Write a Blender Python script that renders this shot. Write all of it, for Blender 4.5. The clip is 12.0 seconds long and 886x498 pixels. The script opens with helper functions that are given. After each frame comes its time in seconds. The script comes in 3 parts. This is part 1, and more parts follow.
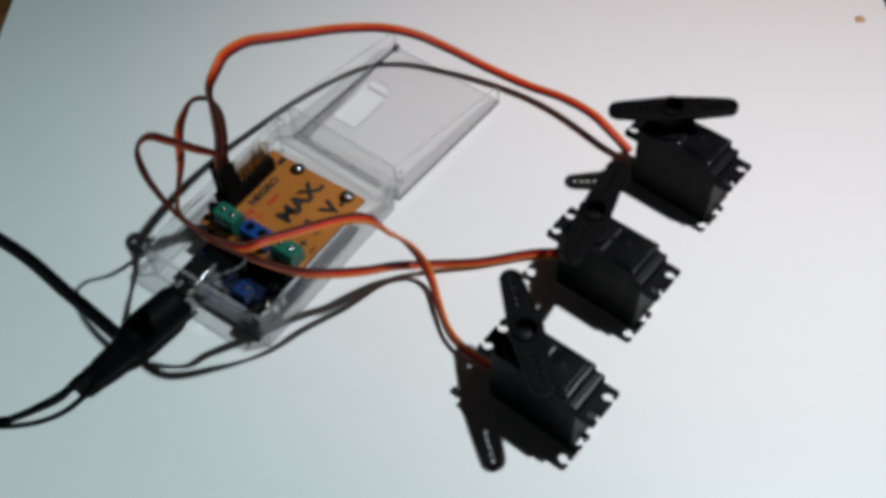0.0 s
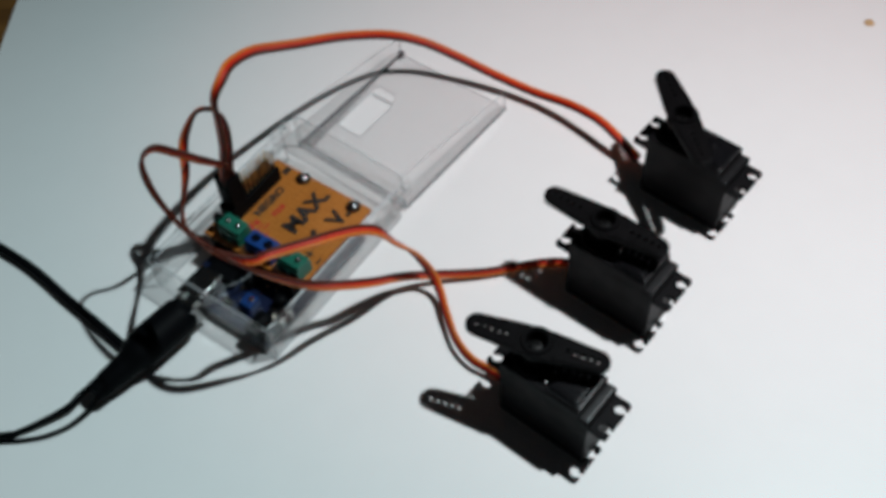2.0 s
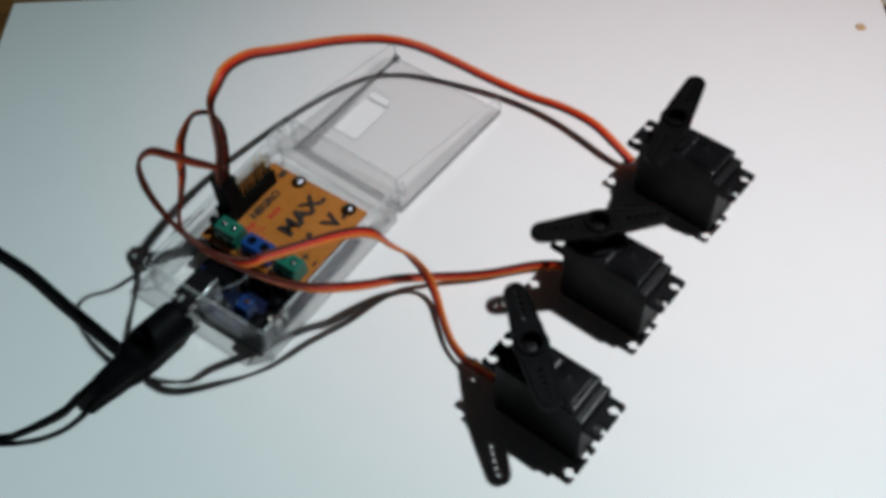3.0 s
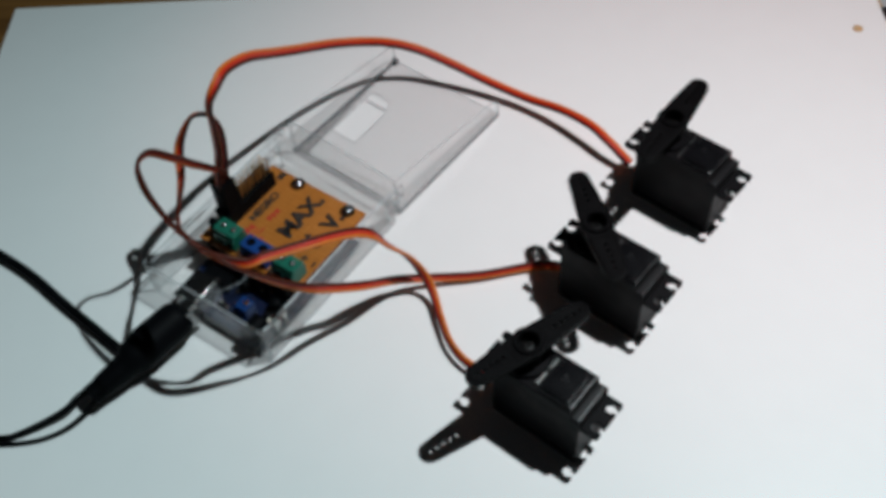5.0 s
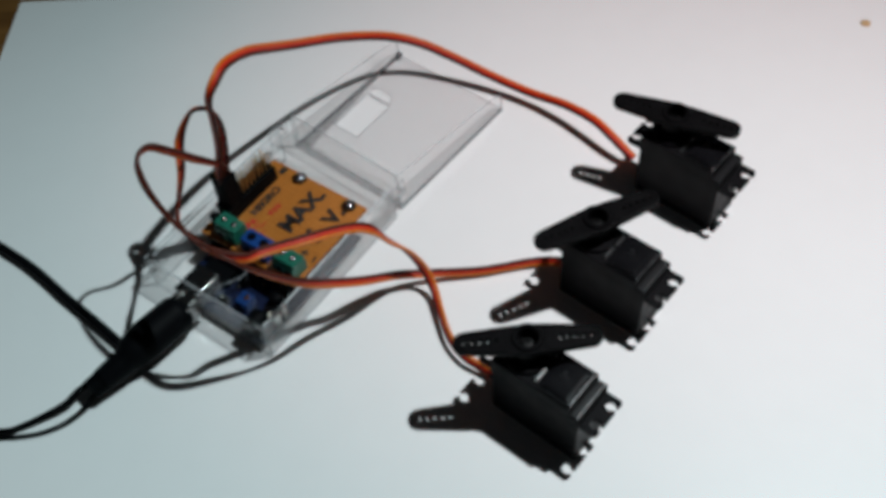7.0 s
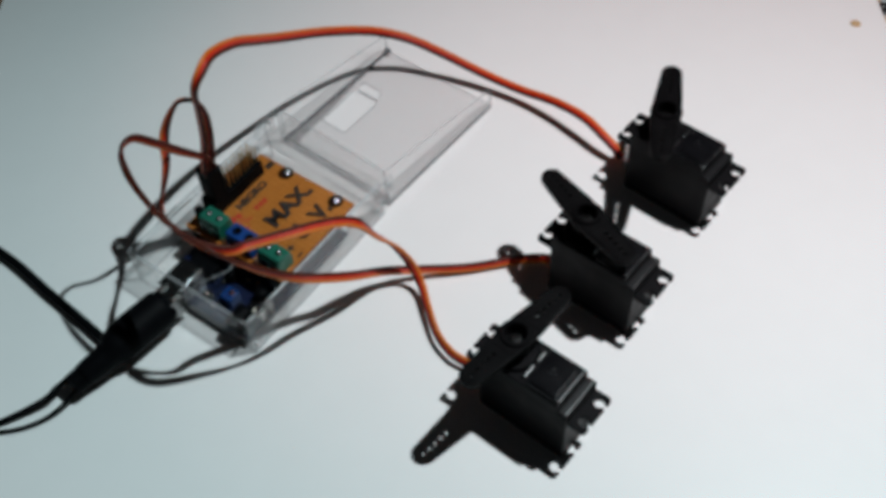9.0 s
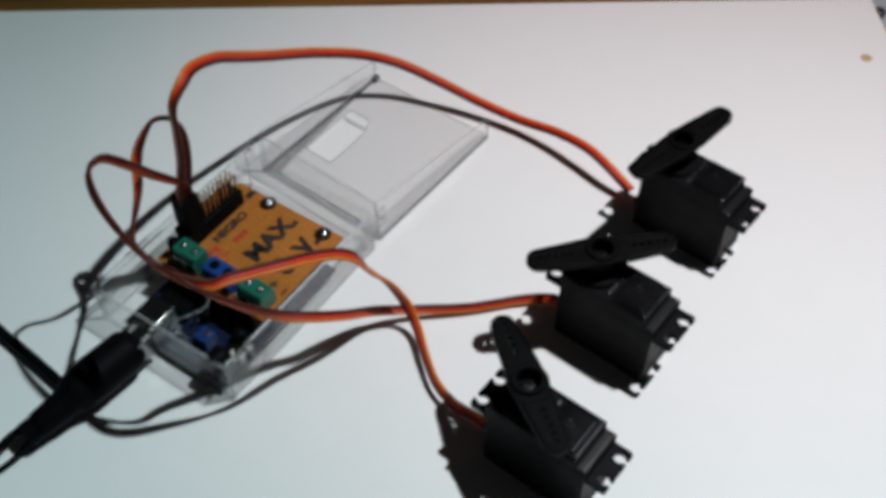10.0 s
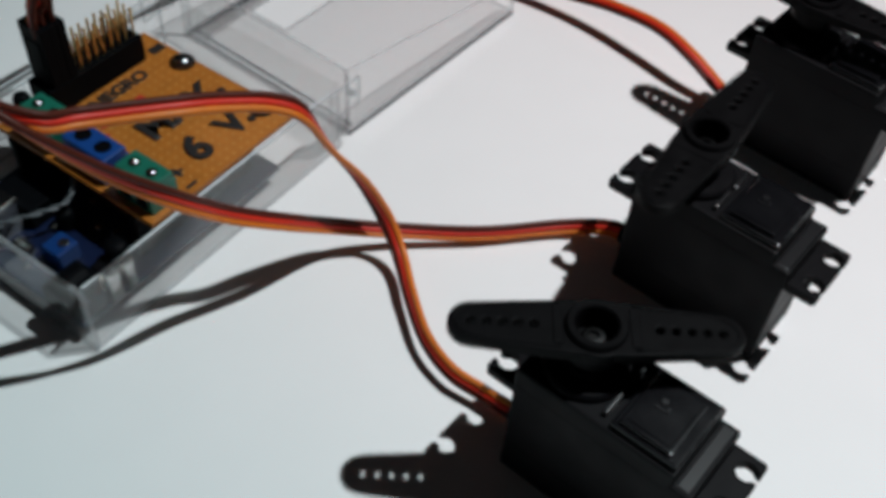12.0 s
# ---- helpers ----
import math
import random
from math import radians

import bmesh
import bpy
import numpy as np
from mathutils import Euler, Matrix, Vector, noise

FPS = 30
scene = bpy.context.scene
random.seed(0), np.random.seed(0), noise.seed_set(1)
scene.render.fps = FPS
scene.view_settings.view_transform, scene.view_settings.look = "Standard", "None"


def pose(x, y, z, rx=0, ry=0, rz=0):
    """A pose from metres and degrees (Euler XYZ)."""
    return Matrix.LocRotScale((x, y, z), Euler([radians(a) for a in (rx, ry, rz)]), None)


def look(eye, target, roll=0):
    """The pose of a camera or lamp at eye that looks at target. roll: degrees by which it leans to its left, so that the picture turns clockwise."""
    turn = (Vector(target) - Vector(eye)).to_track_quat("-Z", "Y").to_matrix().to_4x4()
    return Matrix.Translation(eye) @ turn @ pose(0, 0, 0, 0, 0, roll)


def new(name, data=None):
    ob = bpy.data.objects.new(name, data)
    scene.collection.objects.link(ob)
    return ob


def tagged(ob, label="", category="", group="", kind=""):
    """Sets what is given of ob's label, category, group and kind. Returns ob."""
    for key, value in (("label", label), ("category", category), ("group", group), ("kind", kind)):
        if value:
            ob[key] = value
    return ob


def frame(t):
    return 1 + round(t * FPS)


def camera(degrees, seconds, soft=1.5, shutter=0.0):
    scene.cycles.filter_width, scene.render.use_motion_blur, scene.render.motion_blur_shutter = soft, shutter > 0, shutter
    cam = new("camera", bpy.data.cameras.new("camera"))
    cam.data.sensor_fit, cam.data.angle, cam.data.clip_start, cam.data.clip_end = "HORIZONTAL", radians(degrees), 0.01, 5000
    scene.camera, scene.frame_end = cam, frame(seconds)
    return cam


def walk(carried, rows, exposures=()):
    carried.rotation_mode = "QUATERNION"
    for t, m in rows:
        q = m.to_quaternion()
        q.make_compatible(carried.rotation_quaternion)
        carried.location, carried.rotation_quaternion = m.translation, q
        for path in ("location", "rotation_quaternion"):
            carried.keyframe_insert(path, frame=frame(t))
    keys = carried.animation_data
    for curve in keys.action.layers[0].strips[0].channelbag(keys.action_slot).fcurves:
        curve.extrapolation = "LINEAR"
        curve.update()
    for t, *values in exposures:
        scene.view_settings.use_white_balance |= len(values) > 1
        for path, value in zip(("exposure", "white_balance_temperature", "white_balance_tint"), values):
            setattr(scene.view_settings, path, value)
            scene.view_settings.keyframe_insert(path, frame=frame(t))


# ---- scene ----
S = 0.001  # all sizes below are in millimetres

# ---- camera ----
cam = camera(46.5, 12.0, soft=4.5, shutter=0.25)
ROWS = [  # seconds, x, y, z in mm, pitch, roll, yaw
    (0.0, 0.0, 0.0, 379.4, -53.53, 2.61, 0.00),
    (0.5, 1.4, -0.1, 378.5, -53.28, 2.95, -0.09),
    (1.0, 0.4, 2.0, 378.1, -53.20, 2.83, -0.15),
    (1.5, -1.9, 5.5, 378.4, -53.30, 2.71, -0.19),
    (2.0, -2.8, 6.6, 378.2, -53.55, 2.88, -0.22),
    (2.5, -5.5, 4.5, 379.3, -53.42, 2.61, -0.53),
    (3.0, -3.0, 4.1, 379.8, -53.29, 2.67, -0.45),
    (5.0, -0.3, 0.7, 379.3, -52.87, 2.98, -0.45),
    (5.5, 2.3, 2.2, 380.0, -53.20, 3.26, -0.09),
    (6.0, 1.3, 2.5, 378.9, -53.34, 3.21, -0.06),
    (6.5, 3.1, 2.9, 378.8, -53.36, 3.40, 0.07),
    (7.0, 4.5, 2.4, 378.4, -53.22, 3.37, 0.14),
    (8.8, 1.3, 4.6, 378.4, -53.57, 2.58, 0.05),
    (9.0, 3.5, 1.6, 372.0, -52.87, 2.52, 0.01),
    (9.5, 2.1, 10.1, 363.1, -53.14, 1.83, -0.15),
    (9.8, -18.5, 16.1, 352.4, -50.84, -1.19, -1.45),
    (10.0, -13.6, 20.7, 339.2, -50.08, 0.35, -0.97),
    (10.2, -18.0, 27.3, 327.6, -50.27, -0.16, -1.82),
    (10.5, -25.0, 45.7, 312.7, -52.11, -0.28, -2.88),
    (10.7, -27.0, 60.7, 303.1, -52.40, -0.87, -4.40),
    (10.9, -31.4, 62.1, 280.9, -51.16, -1.00, -5.94),
    (11.0, -30.6, 67.9, 271.2, -52.19, -0.66, -6.18),
    (11.2, -32.8, 80.5, 256.2, -54.05, -2.16, -5.80),
    (11.5, -33.2, 86.6, 230.4, -51.65, -2.08, -3.77),
    (11.7, -28.2, 93.8, 221.6, -51.94, -2.28, -2.20),
    (12.0, -20.1, 88.0, 202.4, -48.47, -3.02, 0.42),
]
walk(cam, [(t, pose(x * S, y * S, z * S, 90 + pitch, roll, yaw)) for t, x, y, z, pitch, roll, yaw in ROWS])

# ---- light: one desk lamp out of view, split into two tinted spots, and the dim room round it ----
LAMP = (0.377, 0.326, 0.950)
# the narrow warm spot is an added helper that tints the board's middle pink
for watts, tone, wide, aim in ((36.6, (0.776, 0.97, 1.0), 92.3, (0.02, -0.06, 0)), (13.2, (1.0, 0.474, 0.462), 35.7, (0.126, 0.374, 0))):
    lamp = new("tinted_beam", bpy.data.lights.new("tinted_beam", "SPOT"))
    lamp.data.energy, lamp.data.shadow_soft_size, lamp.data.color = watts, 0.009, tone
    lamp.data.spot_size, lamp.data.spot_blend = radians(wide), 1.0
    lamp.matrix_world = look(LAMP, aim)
world = bpy.data.worlds.new("room")
scene.world = world
world.use_nodes = True
world.node_tree.nodes["Background"].inputs[0].default_value = (0.80, 0.92, 1.0, 1)
world.node_tree.nodes["Background"].inputs[1].default_value = 0.009
scene.view_settings.exposure = 0.0
scene.cycles.transparent_max_bounces = 32
scene.cycles.caustics_reflective, scene.cycles.blur_glossy = True, 0.1


# ---- materials ----
def material(name, rgb, rough=0.5, metal=0.0, grain=0.0, size=400.0, bump=0.0, spread=0.0, spec=0.5, coat=0.0):
    """A surface with grain at two scales, fine relief and an even gloss. size: grains per metre."""
    m = bpy.data.materials.new(name)
    m.use_nodes = True
    n, link = m.node_tree.nodes, m.node_tree.links
    b = n["Principled BSDF"]
    b.inputs["Roughness"].default_value, b.inputs["Metallic"].default_value = rough, metal
    b.inputs["Specular IOR Level"].default_value = spec
    b.inputs["Coat Weight"].default_value = coat
    b.inputs["Base Color"].default_value = (*rgb, 1)
    if grain or bump:
        where = n.new("ShaderNodeTexCoord")
        fine, broad = n.new("ShaderNodeTexNoise"), n.new("ShaderNodeTexNoise")
        fine.inputs["Scale"].default_value, broad.inputs["Scale"].default_value = size, size / 14
        fine.inputs["Detail"].default_value = broad.inputs["Detail"].default_value = 4
        both = n.new("ShaderNodeMath")
        both.operation = "ADD"
        for i, tex in enumerate((fine, broad)):
            link.new(where.outputs["Object"], tex.inputs["Vector"])
            link.new(tex.outputs["Fac"], both.inputs[i])
        scale = n.new("ShaderNodeMapRange")
        scale.inputs["From Min"].default_value, scale.inputs["From Max"].default_value = 0.6, 1.4
        scale.inputs["To Min"].default_value, scale.inputs["To Max"].default_value = 1 - grain, 1 + grain
        link.new(both.outputs[0], scale.inputs["Value"])
        tint = n.new("ShaderNodeVectorMath")
        tint.operation = "SCALE"
        tint.inputs[0].default_value = rgb
        link.new(scale.outputs[0], tint.inputs["Scale"])
        link.new(tint.outputs[0], b.inputs["Base Color"])
        if spread:
            r = n.new("ShaderNodeMapRange")
            r.inputs["From Min"].default_value, r.inputs["From Max"].default_value = 0.3, 0.7
            r.inputs["To Min"].default_value, r.inputs["To Max"].default_value = max(rough - spread, 0.02), rough + spread
            link.new(broad.outputs["Fac"], r.inputs["Value"])
            link.new(r.outputs[0], b.inputs["Roughness"])
        if bump:
            relief = n.new("ShaderNodeBump")
            relief.inputs["Strength"].default_value, relief.inputs["Distance"].default_value = bump, 0.0003
            link.new(fine.outputs["Fac"], relief.inputs["Height"])
            link.new(relief.outputs[0], b.inputs["Normal"])
    return m


def wood(name, dark, light, along=(2.0, 40.0, 40.0), rough=0.5):
    m = bpy.data.materials.new(name)
    m.use_nodes = True
    n, link = m.node_tree.nodes, m.node_tree.links
    b = n["Principled BSDF"]
    b.inputs["Roughness"].default_value = rough
    where, stretch = n.new("ShaderNodeTexCoord"), n.new("ShaderNodeMapping")
    stretch.inputs["Scale"].default_value = along
    tex, ramp = n.new("ShaderNodeTexNoise"), n.new("ShaderNodeValToRGB")
    tex.inputs["Scale"].default_value, tex.inputs["Detail"].default_value, tex.inputs["Distortion"].default_value = 3.0, 8, 1.2
    ramp.color_ramp.elements[0].position, ramp.color_ramp.elements[1].position = 0.32, 0.7
    ramp.color_ramp.elements[0].color, ramp.color_ramp.elements[1].color = (*dark, 1), (*light, 1)
    relief = n.new("ShaderNodeBump")
    relief.inputs["Strength"].default_value, relief.inputs["Distance"].default_value = 0.15, 0.0005
    link.new(where.outputs["Object"], stretch.inputs[0])
    link.new(stretch.outputs[0], tex.inputs["Vector"])
    link.new(tex.outputs["Fac"], ramp.inputs[0])
    link.new(ramp.outputs[0], b.inputs["Base Color"])
    link.new(tex.outputs["Fac"], relief.inputs["Height"])
    link.new(relief.outputs[0], b.inputs["Normal"])
    return m


def clear(name, rgb, rough, haze_share=0.0, mirror=0.7):
    """Thin clear plastic: it lets straight light through, and its faces reflect by Fresnel; a share of white haze is
    mixed in.
    """
    m = bpy.data.materials.new(name)
    m.use_nodes = True
    n, link = m.node_tree.nodes, m.node_tree.links
    n.remove(n["Principled BSDF"])
    see, gloss, haze = n.new("ShaderNodeBsdfTransparent"), n.new("ShaderNodeBsdfGlossy"), n.new("ShaderNodeBsdfDiffuse")
    see.inputs[0].default_value = (*rgb, 1)
    gloss.inputs["Roughness"].default_value = rough
    haze.inputs[0].default_value = (0.8, 0.82, 0.84, 1)
    body, mix, face = n.new("ShaderNodeMixShader"), n.new("ShaderNodeMixShader"), n.new("ShaderNodeLayerWeight")
    face.inputs[0].default_value = 0.5
    f, lift = n.new("ShaderNodeMath"), n.new("ShaderNodeMath")
    f.operation, f.inputs[1].default_value = "POWER", 5.0
    lift.operation, lift.inputs[1].default_value, lift.inputs[2].default_value = "MULTIPLY_ADD", mirror, 0.04
    link.new(face.outputs["Facing"], f.inputs[0])
    link.new(f.outputs[0], lift.inputs[0])
    body.inputs[0].default_value = haze_share
    link.new(see.outputs[0], body.inputs[1])
    link.new(haze.outputs[0], body.inputs[2])
    link.new(lift.outputs[0], mix.inputs[0])
    link.new(body.outputs[0], mix.inputs[1])
    link.new(gloss.outputs[0], mix.inputs[2])
    link.new(mix.outputs[0], n["Material Output"].inputs[0])
    return m


WHITE = material("white_laminate", (0.80, 0.80, 0.80), 0.42, grain=0.015, size=60, bump=0.04, spread=0.06, spec=0.3)
CORE = wood("chipboard_core", (0.30, 0.20, 0.10), (0.55, 0.42, 0.26), (60, 60, 60), 0.8)
DESK = wood("brown_wood", (0.10, 0.040, 0.010), (0.27, 0.125, 0.034), (2.0, 30.0, 30.0), 0.45)
GREY = material("grey_floor", (0.36, 0.40, 0.42), 0.7, grain=0.12, size=120, bump=0.2)
TAN = material("tan_plug", (0.52, 0.34, 0.17), 0.7, grain=0.15, size=900)
BLACK = material("black_moulded_plastic", (0.0034, 0.0032, 0.0040), 0.5, grain=0.3, size=1500, bump=0.12, spread=0.1, spec=0.08)
HORN = material("black_nylon", (0.0030, 0.0028, 0.0032), 0.5, grain=0.3, size=1500, bump=0.14, spread=0.1, spec=0.055)
GLOSS = material("smooth_black_plastic", (0.004, 0.004, 0.005), 0.2, grain=0.2, size=900, spread=0.07, spec=0.3)
SHINE = material("polished_black_plastic", (0.006, 0.006, 0.007), 0.29, grain=0.2, size=900, spec=0.62)
RUBBER = material("black_rubber", (0.0018, 0.0021, 0.0028), 0.55, grain=0.3, size=700, bump=0.15, spec=0.05)
STEEL = material("bright_steel", (0.72, 0.71, 0.69), 0.22, metal=1.0, grain=0.08, size=1200, spread=0.08)
SCREW = material("dull_steel_screw", (0.34, 0.34, 0.34), 0.2, metal=1.0, grain=0.2, size=1200)
DARKSTEEL = material("blackened_screw", (0.03, 0.03, 0.03), 0.35, metal=1.0, grain=0.2, size=1200)
GOLD = material("gold_plated_pin", (0.72, 0.52, 0.22), 0.28, metal=1.0, grain=0.08, size=1200)
PERF = material("orange_perfboard", (0.36, 0.118, 0.012), 0.5, grain=0.22, size=420, bump=0.08, spread=0.1)
PAD = material("perfboard_hole", (0.44, 0.19, 0.04), 0.5, grain=0.3, size=2000)
BLUE = material("blue_circuit_board", (0.002, 0.007, 0.03), 0.35, grain=0.2, size=600, bump=0.05)
BLUEBOX = material("blue_plastic", (0.004, 0.045, 0.20), 0.38, grain=0.1, size=700)
DEEPBLUE = material("deep_blue_plastic", (0.003, 0.03, 0.13), 0.35, grain=0.1, size=700)
GREEN = material("green_plastic", (0.007, 0.115, 0.075), 0.38, grain=0.12, size=700)
JUMPER = material("grey_wire", (0.10, 0.11, 0.12), 0.35, grain=0.2, size=900)
CREAM = material("cream_plastic", (0.72, 0.68, 0.58), 0.3, grain=0.08, size=700)
INK = material("black_marker_ink", (0.010, 0.009, 0.009), 0.55)
REDINK = material("red_marker_ink", (0.42, 0.02, 0.015), 0.55)
BROWN = material("brown_wire", (0.072, 0.013, 0.007), 0.42, grain=0.15, size=500, spec=0.15)
RED = material("red_wire", (0.60, 0.026, 0.012), 0.40, grain=0.12, size=500, spec=0.3)
ORANGE = material("orange_wire", (0.62, 0.155, 0.016), 0.40, grain=0.12, size=500, spec=0.3)
CLEAR = clear("clear_styrene", (0.992, 0.99, 0.988), 0.03, haze_share=0.02)
# dark see-through colour: painted shade under the lid's walls, and the catch
SHADE_CATCH = clear("shade_and_catch_styrene", (0.35, 0.36, 0.38), 0.2, haze_share=0.1)
HAZY = clear("hazy_styrene", (0.84, 0.835, 0.835), 0.12, haze_share=0.05)
EDGE = clear("clear_styrene_edge", (0.80, 0.805, 0.81), 0.12, haze_share=0.2)
# hinge walls: a slightly greyer tint and a weaker mirror
BAND = clear("hinge_band_styrene", (0.968, 0.965, 0.963), 0.12, haze_share=0.02, mirror=0.22)
FLANGE = clear("flange_styrene", (0.994, 0.992, 0.991), 0.12, haze_share=0.02, mirror=0.5)
# strong white haze, a painted glint for the rims
GLINT = clear("rim_glint_styrene", (0.95, 0.95, 0.95), 0.1, haze_share=0.55)
LID = clear("lid_styrene", (0.978, 0.974, 0.974), 0.06, haze_share=0.02)
# white haze in the colour stands in for light the walls catch
WALL = clear("lit_wall_styrene", (0.99, 0.989, 0.988), 0.08, haze_share=0.06)


# ---- building helpers ----
def mesh_of(bm, *mats, smooth=False):
    bmesh.ops.recalc_face_normals(bm, faces=bm.faces)
    for f in bm.faces:
        f.smooth = smooth
    bm.transform(Matrix.Scale(S, 4))
    me = bpy.data.meshes.new("part")
    bm.to_mesh(me)
    bm.free()
    for m in mats:
        me.materials.append(m)
    return me


def part(name, me, parent=None, at=None, label=""):
    ob = new(name, me)
    ob.parent = parent
    if at is not None:
        ob.matrix_basis = at
    return tagged(ob, label)


def thing(name, at, label, category, group=""):
    ob = new(name)
    ob.empty_display_size = 0.01
    ob.matrix_basis = at
    return tagged(ob, label, category, group)


def mm(x, y, z, rx=0, ry=0, rz=0):
    return pose(x * S, y * S, z * S, rx, ry, rz)


def block(x0, x1, y0, y1, z0, z1, edge=0.4, seg=2, bm=None):
    own = bm is None
    b = bmesh.new()
    bmesh.ops.create_cube(b, size=1)
    for v in b.verts:
        v.co = Vector(((x0 + x1) / 2 + v.co.x * (x1 - x0), (y0 + y1) / 2 + v.co.y * (y1 - y0), (z0 + z1) / 2 + v.co.z * (z1 - z0)))
    if edge:
        bmesh.ops.bevel(b, geom=list(b.edges), offset=edge, segments=seg, profile=0.6, affect="EDGES")
    if own:
        return b
    add(bm, b)


def add(bm, other):
    me = bpy.data.meshes.new("tmp")
    other.to_mesh(me)
    other.free()
    bm.from_mesh(me)
    bpy.data.meshes.remove(me)


def disc(r0, r1, z0, z1, x=0, y=0, n=24, edge=0.0):
    b = bmesh.new()
    bmesh.ops.create_cone(b, cap_ends=True, segments=n, radius1=r0, radius2=r1, depth=z1 - z0)
    bmesh.ops.translate(b, verts=b.verts, vec=(x, y, (z0 + z1) / 2))
    if edge:
        rim = [e for e in b.edges if abs(e.verts[0].co.z - z1) < 1e-4 and abs(e.verts[1].co.z - z1) < 1e-4]
        bmesh.ops.bevel(b, geom=rim, offset=edge, segments=2, affect="EDGES")
    return b


def lathe(profile, n=32):
    """A turned shape from (radius, height) pairs."""
    b = bmesh.new()
    rings = []
    for r, z in profile:
        rings.append([b.verts.new((r * math.cos(2 * math.pi * i / n), r * math.sin(2 * math.pi * i / n), z)) for i in range(n)])
    for a, c in zip(rings[:-1], rings[1:]):
        for i in range(n):
            b.faces.new((a[i], a[(i + 1) % n], c[(i + 1) % n], c[i]))
    b.faces.new(rings[0][::-1])
    b.faces.new(rings[-1])
    return b


def plate(outline, holes, z0, z1, edge=0.25):
    """A flat plate with holes through it, from closed outlines in the plane."""
    cu = bpy.data.curves.new("plate", "CURVE")
    cu.dimensions, cu.fill_mode, cu.resolution_u = "2D", "BOTH", 1
    for pts in (outline, *holes):
        sp = cu.splines.new("POLY")
        sp.points.add(len(pts) - 1)
        for p, (x, y) in zip(sp.points, pts):
            p.co = (x, y, 0, 1)
        sp.use_cyclic_u = True
    cu.extrude, cu.bevel_depth, cu.bevel_resolution = (z1 - z0) / 2 - edge, edge, 1
    cu.offset = -edge
    ob = bpy.data.objects.new("plate", cu)
    me = bpy.data.meshes.new_from_object(ob)
    b = bmesh.new()
    b.from_mesh(me)
    bpy.data.objects.remove(ob)
    bpy.data.curves.remove(cu)
    bpy.data.meshes.remove(me)
    bmesh.ops.remove_doubles(b, verts=b.verts, dist=0.001)
    bmesh.ops.translate(b, verts=b.verts, vec=(0, 0, (z0 + z1) / 2))
    return b


def ring(x, y, r, n=12, start=0.0, end=360.0):
    closed = end - start >= 359.9
    k = n if closed else n - 1
    return [(x + r * math.cos(radians(start + (end - start) * i / k)), y + r * math.sin(radians(start + (end - start) * i / k))) for i in range(n)]


def smooth_path(points, steps=8):
    """A smooth line through the points."""
    p = [Vector(q) for q in points]
    p = [p[0] * 2 - p[1], *p, p[-1] * 2 - p[-2]]
    out = []
    for i in range(1, len(p) - 2):
        for k in range(steps):
            t = k / steps
            a, b, c, d = p[i - 1:i + 3]
            out.append(0.5 * (2 * b + (c - a) * t + (2 * a - 5 * b + 4 * c - d) * t * t + (3 * b - a - 3 * c + d) * t ** 3))
    out.append(p[-2])
    return out


def frames(line):
    """Tangent and a sideways direction along a line, carried on without twist."""
    n = len(line)
    tangents = [(line[min(i + 1, n - 1)] - line[max(i - 1, 0)]).normalized() for i in range(n)]
    side = tangents[0].cross(Vector((0.31, 0.52, 0.8))).normalized()
    out = []
    for t in tangents:
        side = (side - side.dot(t) * t).normalized()
        out.append((t, side.copy(), t.cross(side)))
    return out


def tube(line, radius, n=10, turns=None, offset=0.0):
    """A round tube along a line; turns: the direction, as an angle round the line, in which it is offset."""
    b = bmesh.new()
    rings = []
    for i, (q, (t, side, up)) in enumerate(zip(line, frames(line))):
        if turns is not None:
            q = q + offset * (math.cos(turns[i]) * side + math.sin(turns[i]) * up)
        r = radius[i] if isinstance(radius, list) else radius
        rings.append([b.verts.new(q + r * (math.cos(2 * math.pi * k / n) * side + math.sin(2 * math.pi * k / n) * up)) for k in range(n)])
    for a, c in zip(rings[:-1], rings[1:]):
        for k in range(n):
            b.faces.new((a[k], a[(k + 1) % n], c[(k + 1) % n], c[k]))
    b.faces.new(rings[0][::-1])
    b.faces.new(rings[-1])
    return b


def ribbon_turns(line, keys):
    """Angles round a line that point a ribbon's last wire along the given directions; keys: (share of the way, direction)."""
    n, f = len(line), frames(line)
    at, angles = [], []
    for share, way in keys:
        i = round(share * (n - 1))
        a = math.atan2(Vector(way).dot(f[i][2]), Vector(way).dot(f[i][1]))
        if angles:
            a = angles[-1] + (a - angles[-1] + math.pi) % (2 * math.pi) - math.pi
        at.append(i)
        angles.append(a)
    return [float(v) for v in np.interp(range(n), at, angles)]


